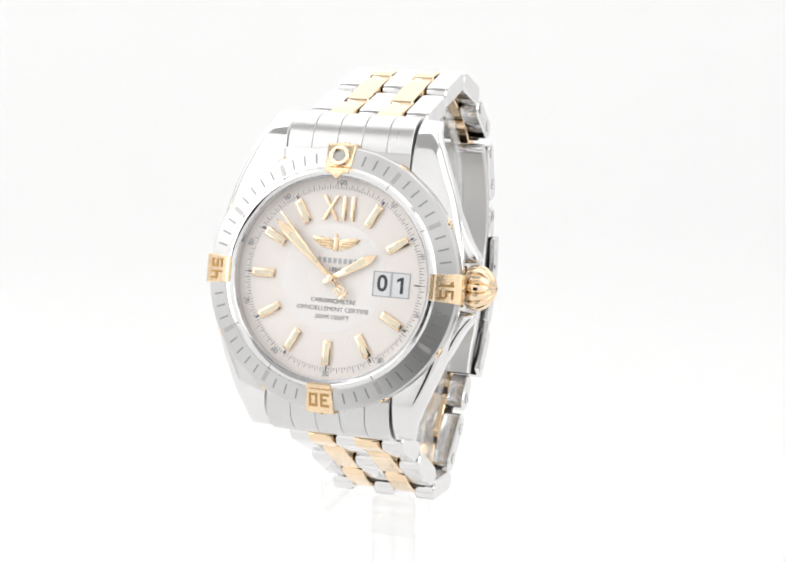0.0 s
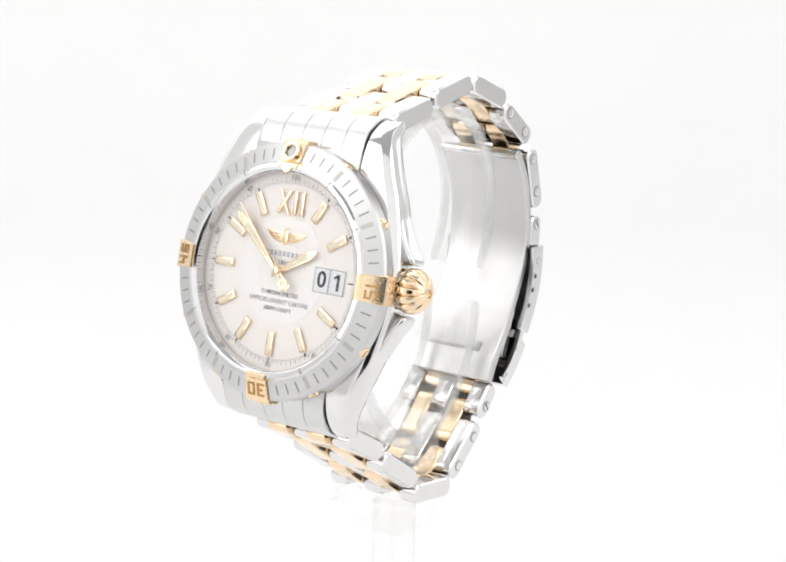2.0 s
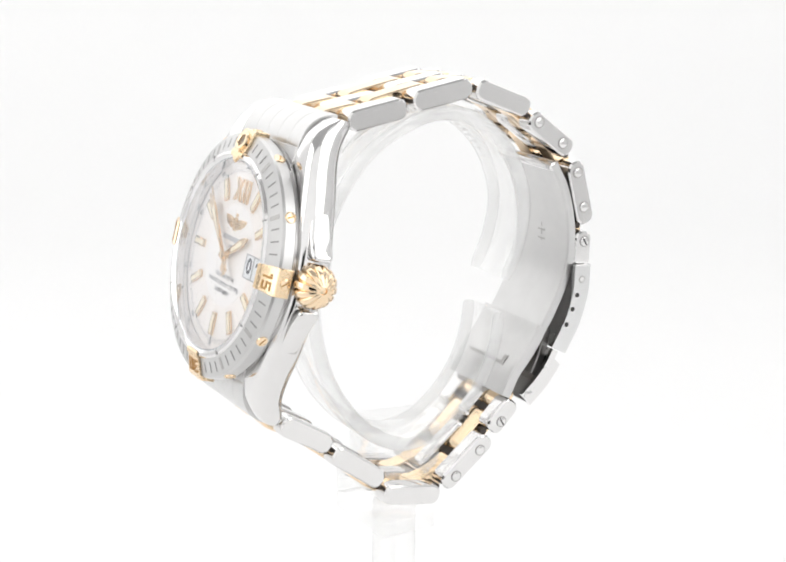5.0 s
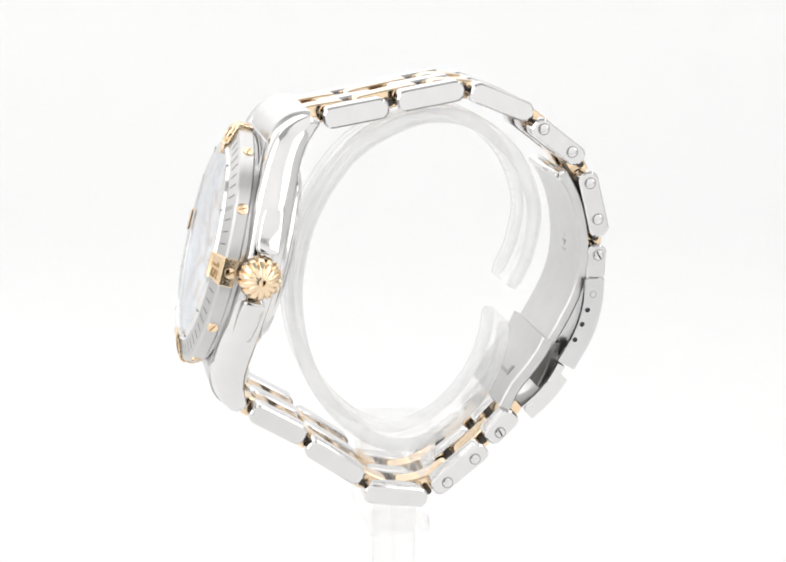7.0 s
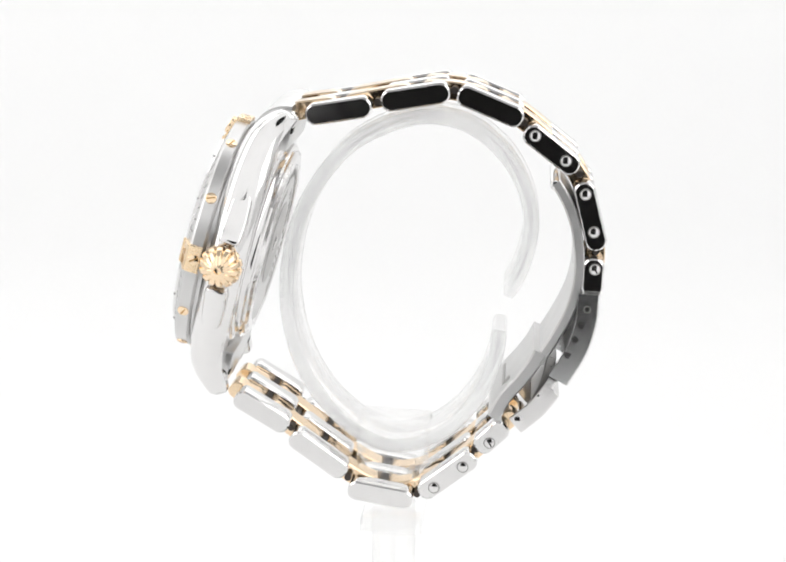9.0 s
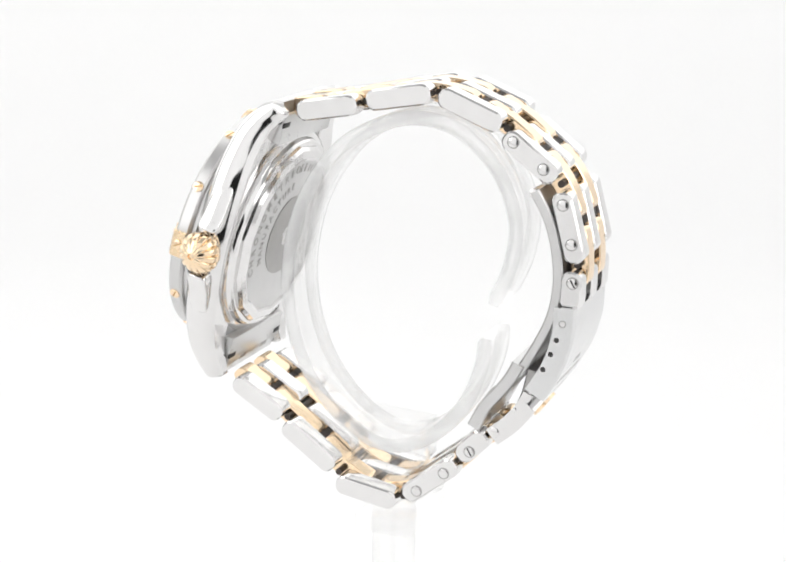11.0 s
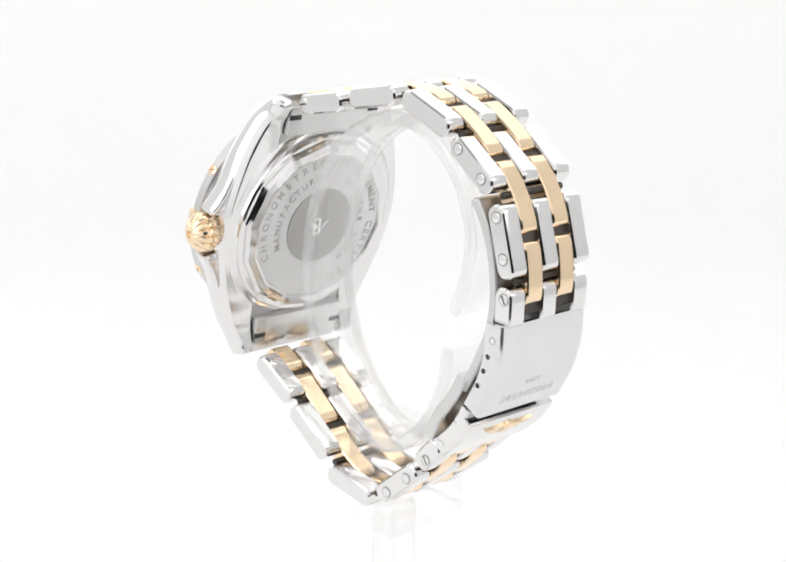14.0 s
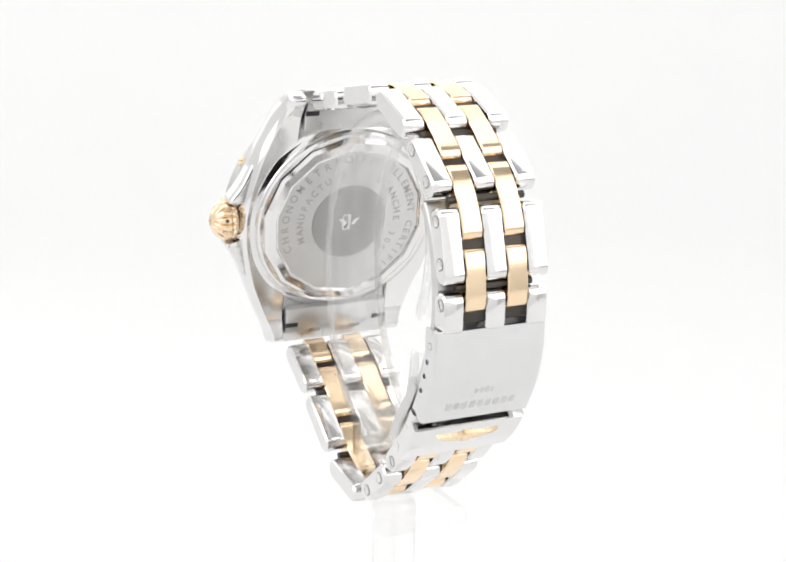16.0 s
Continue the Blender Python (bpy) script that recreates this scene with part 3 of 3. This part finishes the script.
def crown():
    n, secs = 280, []
    prof = [(18.8, 1.6, 0), (20.4, 1.6, 0), (20.45, 2.9, 0.0), (20.7, 3.25, 0.6), (21.4, 3.5, 1), (22.2, 3.55, 1), (23.0, 3.3, 1), (23.8, 2.75, 1), (24.4, 2.0, 0.9), (24.75, 1.3, 0.7), (24.92, 0.75, 0.5), (24.95, 0.6, 0), (24.6, 0.5, 0), (24.55, 0.2, 0)]
    for x, r, f in prof:
        row = []
        for k in range(n):
            a = 2 * math.pi * k / n
            q = r * (1 - 0.13 * f * (0.5 + 0.5 * math.cos(14 * a)) ** 6)
            row.append((x, -0.35 + q * math.cos(a), -4.15 + q * math.sin(a)))
        secs.append(row)
    head_part("crown", loft(secs), GOLD, "fluted onion-shaped gold winding crown", 60)


def crystal():
    prof = [(0.02, 2.95)] + [(r, 2.95 - 0.6 * (r / 15.7) ** 2) for r in (4, 8, 11, 13, 14.6, 15.6)] + [(15.72, 2.1), (15.6, 1.5), (0.02, 2.0)]
    ob = head_part("crystal", lathe(prof[:-2] + [(15.6, 1.9)] + [(r, 2.5 - 0.6 * (r / 15.7) ** 2) for r in (14.6, 11, 8, 4)] + [(0.02, 2.5)], 96), CRYSTAL, "slightly domed clear sapphire crystal", 50, TOP)
    ob.visible_shadow = False


# ---- bracelet: rows of three steel links with gold links between ----
UPPER = [((-14.2, 21.0), (-3.4, 22.8)), ((-1.9, 23.4), (9.3, 25.3)), ((10.6, 25.1), (21.2, 20.8)), ((21.7, 19.3), (30.3, 12.7)), ((31.2, 10.7), (34.2, -0.6)), ((33.6, -2.0), (33.4, -8.6))]
LOWER = [((19.7, -31.6), (14.9, -36.4)), ((14.5, -37.5), (5.2, -44.9)), ((3.9, -45.9), (-7.3, -44.0)), ((-7.7, -41.2), (-17.1, -34.4)), ((-17.6, -33.0), (-26.7, -27.5))]
# half width and sideways set of each row
U_HALF = [(9.9, -0.2), (9.5, -0.3), (9.3, -0.5), (9.0, -0.5), (9.0, -0.5), (9.0, -0.5)]
L_HALF = [(8.8, -0.2), (8.9, -0.1), (9.3, 0.3), (9.6, 0.4), (9.7, 0.4)]
THICK = 3.5
SHARE = (0.198, 0.202, 0.20)


def seat(p, q):
    a = math.degrees(math.atan2(q[1] - p[1], q[0] - p[0]))
    return mm(0, (p[0] + q[0]) / 2, (p[1] + q[1]) / 2 + LIFT, a)


def bracelet():
    for rows, halves in ((UPPER, U_HALF), (LOWER, L_HALF)):
        for (p, q), (h, cx) in zip(rows, halves):
            l = math.dist(p, q)
            wo, wm = 2 * h * SHARE[0], 2 * h * SHARE[2]
            outer = link_mesh("steel_link", l, THICK, wo - 0.12, STEEL)
            mid = link_mesh("steel_link", l, THICK, wm - 0.12, STEEL)
            for s in (-1, 1):
                place("steel_link", outer, watch, "polished steel outer bracelet link", seat(p, q) @ mm(cx + s * (h - wo / 2), 0, 0))
            place("steel_link", mid, watch, "polished steel middle bracelet link", seat(p, q) @ mm(cx, 0, 0))
        for (p, q), (h, cx) in zip(rows, halves):
            l = math.dist(p, q)
            # the core's dark colour stands in for shade in the row gaps
            part("link_core", block(-h + 0.8, h - 0.8, -l * 0.24, l * 0.24, -0.1, 0.8, 0.1), PINSTEEL, watch, "core that joins a row of links, coloured dark as gap shade", seat(p, q) @ mm(cx, 0, 0))
        for i in range(len(rows) + 1):
            # gold links reach from the middle of one row to the middle of the next
            def centre(r):
                return (Vector(r[0]) + Vector(r[1])) / 2
            if i == 0:
                if rows is LOWER:
                    a, j, b = Vector((21.5, -30.2)), Vector((19.8, -31.6)), centre(rows[0])
                else:
                    a, j, b = Vector((-17.6, 20.6)), Vector((-15, 21.0)), centre(rows[0])
            elif i == len(rows):
                if rows is UPPER:
                    continue
                a, j, b = centre(rows[-1]), Vector((-27.0, -27.4)), Vector((-28.4, -26.4))
            else:
                a, b = centre(rows[i - 1]), centre(rows[i])
                j = (Vector(rows[i - 1][1]) + Vector(rows[i][0])) / 2
            a2, b2 = a + (j - a).normalized() * 0.55, b + (j - b).normalized() * 0.55
            if rows is UPPER and i == len(rows) - 1:
                b2 = b + (j - b).normalized() * 0.2
            along = (b2 - a2).normalized()
            lift = Vector((-along.y, along.x)) * 0.3
            j2 = j + lift * 1.6
            a2, b2 = a2 + lift, b2 + lift
            pts = [(1 - t) ** 2 * a2 + 2 * t * (1 - t) * j2 + t * t * b2 for t in (0, 0.012, 0.03, 0.06, 0.1, 0.16, 0.25, 0.35, 0.45, 0.55, 0.65, 0.75, 0.84, 0.9, 0.94, 0.97, 0.988, 1)]
            h, cx = halves[min(i, len(rows) - 1)]
            wg, wm = 2 * h * SHARE[1], 2 * h * SHARE[2]
            for s in (-1, 1):
                x = cx + s * (wm / 2 + wg / 2)
                bm = sweep([p + Vector((0, LIFT)) for p in pts], THICK * 0.88, x - wg / 2 + 0.06, x + wg / 2 - 0.06, 0.22, roll=1.5)
                part("gold_link", bm, GOLD, watch, "polished gold bracelet link", sharp=30)
            # pins inside the joint, the shade there put into their dark colour
            if 0 < i < len(rows):
                at = mm(cx, j.x, j.y + LIFT, 0, 90, 0)
                part("hinge_pin", disc(0.6, -h + 2.4, h - 2.4, 16), PINSTEEL, watch, "steel hinge pin, coloured dark as joint shade", at)
    # screw heads in the sides of the adjustable links
    for y, z, slot in ((23.3, 18.3, 0), (28.4, 14.3, 0), (31.8, 8.8, 0), (33.4, 2.5, 0), (33.8, -3.8, 1), (17.0, -34.9, 1), (12.5, -39.4, 0), (7.6, -43.4, 0)):
        h, cx = (9.0, -0.5) if z > -10 else ((8.8, -0.2) if y > 15 else (8.9, -0.1))
        for s in (-1, 1):
            at = mm(cx + s * (h - 0.05), y, z + LIFT, 0, 90 * s, 0)
            sc = part("link_screw", disc(0.85, -0.2, 0.16, 24, 0.1), STEEL, watch, "round steel pin head in the link's side", at)
            part("pin_groove", lathe([(0.86, 0.0), (1.02, 0.0), (1.02, 0.06), (0.86, 0.06)], 24), DARKSTEEL, sc)
            if slot:
                part("screw_slot", block(-0.75, 0.75, -0.13, 0.13, 0.13, 0.175, 0), VOID, sc, at=pose(0, 0, 0, 0, 0, 30))
    # end pieces between the lugs
    for s in (-1, 1):
        pts = [Vector(p) for p in ((18.4, -2.0), (20.2, -2.15), (21.8, -2.65), (23.0, -3.6), (23.8, -5.0), (24.1, -6.4))]
        pts = smooth_path(pts, 3)
        if s < 0:
            pts = [Vector((-p.x, p.y)) for p in reversed(pts)]
        pts = [p + Vector((0, -1.5)) for p in pts]
        bm = block(-HALF + 0.2, HALF - 0.2, min(s * 18.1, s * 23.5), max(s * 18.1, s * 23.5), -8.6, -4.4, 0.35)
        end = head_part("end_link", bm, SATIN, "satin steel end piece between the lugs")
        x = -HALF + 0.1
        w5 = (2 * HALF - 0.2)
        for f in (SHARE[0], SHARE[1], SHARE[2], SHARE[1], SHARE[0]):
            part("end_rib", sweep(pts, 3.0, x + 0.03, x + w5 * f - 0.03, 0.06), SATIN, end)
            x += w5 * f
        for q in (-1, 1):
            part("spring_bar_slot", block(q * 8.85 - 1.25, q * 8.85 + 1.25, s * 21.6 - 0.5, s * 21.6 + 0.5, -8.63, -8.3, 0.1), VOID, end, "dark spring bar slot")
            part("link_slot", block(q * 4.1 - 1.2, q * 4.1 + 1.2, min(s * 22.6, s * 23.52), max(s * 22.6, s * 23.52), -8.62, -8.2, 0.1), DARKSTEEL, end, "link slot")


def clasp():
    up = Vector((0, LIFT))
    outer = [Vector(p) for p in ((34.8, -7.9), (34.5, -13.0), (32.9, -18.5), (29.9, -23.9))]
    pts = [p + up for p in smooth_path(outer, 6)]
    def shell(pts, half, wall, depth, bm, dips=0):
        """A plate with two side walls that turn inwards; the first few stations lie lower by a step."""
        n, secs = len(pts), []
        for i, q in enumerate(pts):
            d = (pts[min(i + 1, n - 1)] - pts[max(i - 1, 0)]).normalized()
            nn = Vector((-d.y, d.x))
            c = 0.35
            e = -1.6 if i < dips else 0.0
            row = [(-half, -depth), (-half, e - c), (-half + c, e), (half - c, e), (half, e - c), (half, -depth), (half - wall, -depth), (half - wall, e - wall), (-half + wall, e - wall), (-half + wall, -depth)]
            secs.append([(x, q.x + nn.x * o, q.y + nn.y * o) for x, o in row])
        return loft(secs, bm)
    cover = part("clasp_cover", shell(pts, 9.6, 0.8, 3.6, bmesh.new()), COVERSTEEL, watch, "brushed steel folding clasp cover", sharp=30)
    for y, z in ((32.7, -10.4), (31.8, -13.2), (30.9, -15.7), (29.7, -18.4)):
        for s in (-1, 1):
            part("adjusting_pin" if y > 32 else "adjusting_hole", disc(0.46, -0.3, 0.04, 20), STEEL if y > 32 else VOID, cover, at=mm(s * 9.6, y, z + LIFT, 0, 90 * s, 0))
            part("hole_rim", lathe([(0.46, 0), (0.62, 0), (0.62, 0.03), (0.46, 0.03)], 20), DARKSTEEL if y > 32 else STEEL, cover, at=mm(s * 9.6, y, z + LIFT, 0, 90 * s, 0))
    # maker's name as plain bars, stamped in the cover
    p, q = pts[-4], pts[-3]
    d = (q - p).normalized()
    ang = math.degrees(math.atan2(d.y, d.x))
    base = mm(0, p.x, p.y, ang)
    bm = bmesh.new()
    for i in range(9):
        x = -5.6 + i * 1.4
        block(x - 0.48, x + 0.48, -0.75, 0.75, -0.2, 0.025, 0, bm)
    part("name_bar", bm, STAMP, cover, "stamped plain bars in place of the maker's name", at=base)
    d2 = (pts[-7] - pts[-8]).normalized()
    at = mm(0, pts[-7].x, pts[-7].y, math.degrees(math.atan2(d2.y, d2.x)))
    lettering("year", "1884", 1.6, STAMP, cover, at, depth=0.03, spacing=1.15)
    # flip catch over the lower end
    cat = [p + up for p in smooth_path([Vector(p) for p in ((29.5, -24.0), (28.0, -26.6), (25.6, -29.6), (22.4, -32.4))], 6)]
    catch = part("flip_catch", shell(cat, 9.9, 0.8, 3.2, bmesh.new(), 4), STEEL, watch, "polished steel flip catch with a gold winged emblem", sharp=30)
    tongue = [p + up for p in smooth_path([Vector(p) for p in ((27.2, -19.5), (26.2, -24.0), (24.6, -27.6))], 4)]
    # darker steel paints the shadow seen between cover and catch
    part("catch_tongue", sweep(tongue, 1.6, -7.4, 7.4, 0.2), DARKSTEEL, catch, "steel tongue, coloured darker as shade in the gap")
    m = len(cat) // 2
    d = (cat[m + 1] - cat[m - 1]).normalized()
    at = mm(0, cat[m].x, cat[m].y, math.degrees(math.atan2(d.y, d.x)))
    bm = bmesh.new()
    for s in (-1, 1):
        w = [(s * 0.7, 0.9), (s * 2.2, 0.85), (s * 4.2, 0.2), (s * 5.6, -0.9), (s * 3.4, -0.5), (s * 0.7, -0.9)]
        prism(w if s < 0 else w[::-1], -0.2, 0.35, 0.08, bm)
    block(-0.8, 0.8, -1.2, 1.25, -0.2, 0.4, 0.1, bm)
    part("wing_emblem", bm, GOLD_SATIN, catch, "gold winged emblem", at=at)
    for y, z, r in ((21.7, -30.3, 0.9), (25.1, -25.8, 0.4)):
        for s in (-1, 1):
            part("catch_pin", disc(r, -0.2, 0.12, 20, 0.08), STEEL, catch, at=mm(s * 9.9, y, z + LIFT, 0, 90 * s, 0))
    # folding blades inside
    b1 = [p + up for p in smooth_path([Vector(p) for p in ((26.6, 10.6), (28.9, 6.5), (30.4, 1.5), (30.9, -4.5), (29.9, -10.2), (27.4, -15.6), (24.6, -20.4))], 5)]
    blade = part("folding_blade", sweep([p + Vector((0.35, 0)) for p in b1], 1.7, -8.3, 8.3, 0.25), LIGHTSATIN, watch, "curved steel folding blade inside the clasp")
    part("blade_hinge", disc(0.85, -8.2, 8.2, 20, 0.25), STEEL, blade, at=mm(0, 26.8, 10.2 + LIFT, 0, 90, 0))
    b2 = [p + up for p in smooth_path([Vector(p) for p in ((25.6, -18.3), (24.3, -20.8), (22.3, -23.6), (20.0, -26.4), (18.0, -30.2))], 5)]
    part("folding_blade", sweep([p + Vector((-0.4, -0.1)) for p in b2], 2.2, -8.8, 8.8, 0.25), LIGHTSATIN, watch, "steel lower folding blade with a slot")
    k = len(b2) - 7
    d = (b2[k + 1] - b2[k - 1]).normalized()
    at = mm(0, b2[k].x - 0.9, b2[k].y + 0.3, math.degrees(math.atan2(d.y, d.x)))
    bm = bmesh.new()
    block(-5.5, 5.5, -0.3, 0.3, -0.62, -0.4, 0, bm)
    block(4.6, 5.5, -1.6, -0.3, -0.62, -0.4, 0, bm)
    part("blade_slot", bm, ETCH, blade, "grey slot", at=at)
    m = 14
    d = (b1[m + 1] - b1[m - 1]).normalized()
    bm = bmesh.new()
    for i in range(9):
        y = -6.4 + i * 1.6
        block(-1.1, 1.1, y - 0.55, y - 0.3, -0.58, -0.44, 0, bm)
        block(-0.1, 0.1, y - 0.3, y + 0.5, -0.58, -0.44, 0, bm)
    part("name_bar", bm, ETCH, blade, "etched plain bars", at=mm(0, b1[m].x, b1[m].y, math.degrees(math.atan2(d.y, d.x))))


MINUTE, SECOND = -49.0, -43.0
case()
bezel()
dial()
hands_set()
crown()
crystal()
bracelet()
clasp()

# ---- the clear stand ----
stand = tagged(new("watch_stand"), "clear acrylic display stand with an open oval cuff", "stand")


def stand_parts():
    up = Vector((0, LIFT))
    ring = [(18.3, -15.8), (17.6, -21), (15.4, -26.8), (11.2, -32.4), (5.5, -36.3), (-1, -37.2), (-8, -33.6), (-14.2, -26.2), (-17.6, -17), (-18.2, -6.5), (-15.4, 4.5), (-9.2, 13.8), (-2, 18.6), (5.5, 20.6), (13, 18.9), (19.6, 13), (23, 4.6), (22.2, -3.2), (19.4, -9.8)]
    pts = [p + up for p in smooth_path([Vector(p) for p in ring], 5)]
    cuff = part("cuff", sweep(pts, 2.6, -4.75, 4.75, 0.3, taper=0.35), ACRYLIC, stand, "clear open cuff", sharp=50)
    for a, b in ((-5.25, -4.77), (4.77, 5.25)):
        part("cuff_edge", sweep(pts, 2.5, a, b, 0.16, taper=0.35), FROSTED, cuff, "whitish sawn edge", sharp=50)
    outline = [(-6.2, -33.6), (6.2, -34.2)] + [(6.2 * math.cos(radians(a)), -40.2 + 3.9 * math.sin(radians(a))) for a in range(0, -181, -15)]
    bm = bmesh.new()
    loft([[(x, y * k, LIFT - 38 + (z + 38) * k) for y, z in outline] for x, k in ((-5.6, 0.94), (-5.2, 1), (5.2, 1), (5.6, 0.94))], bm)
    part("saddle", bm, ACRYLIC, stand, "thick clear saddle block", sharp=50)
    part("rest_plate", block(-12.1, 5.4, -5.6, 5.4, LIFT - 54.0, LIFT - 51.0, 0.5, segs=3), ACRYLIC, stand, "clear rest plate", sharp=50)
    part("rest_wall", block(-12.1, -9.9, -5.55, 5.35, LIFT - 51.0, LIFT - 45.2, 0.5, segs=3), ACRYLIC, stand, "upturned edge of the rest plate", sharp=50)
    part("pole", disc(3.9, 1.0, LIFT - 49.4, 48, 0.4), ACRYLIC, stand, "clear round pole", sharp=50)
    part("foot", disc(24, 0.05, 5.0, 64, 0.8), ACRYLIC, stand, "clear round foot", sharp=50)


stand_parts()


def motions():
    """The turntable carries watch and stand round."""
    rows = []
    for k in range(17):
        s = k / 16
        turn = -17.803 - 136.877 * s + 0.810 * s * (1 - s) - 0.251 * s * (1 - s) * (1 - 2 * s)
        rows.append((float(k), pose(0, 0, 0, 0, 0, turn)))
    walk(watch, rows)
    walk(stand, rows)


motions()
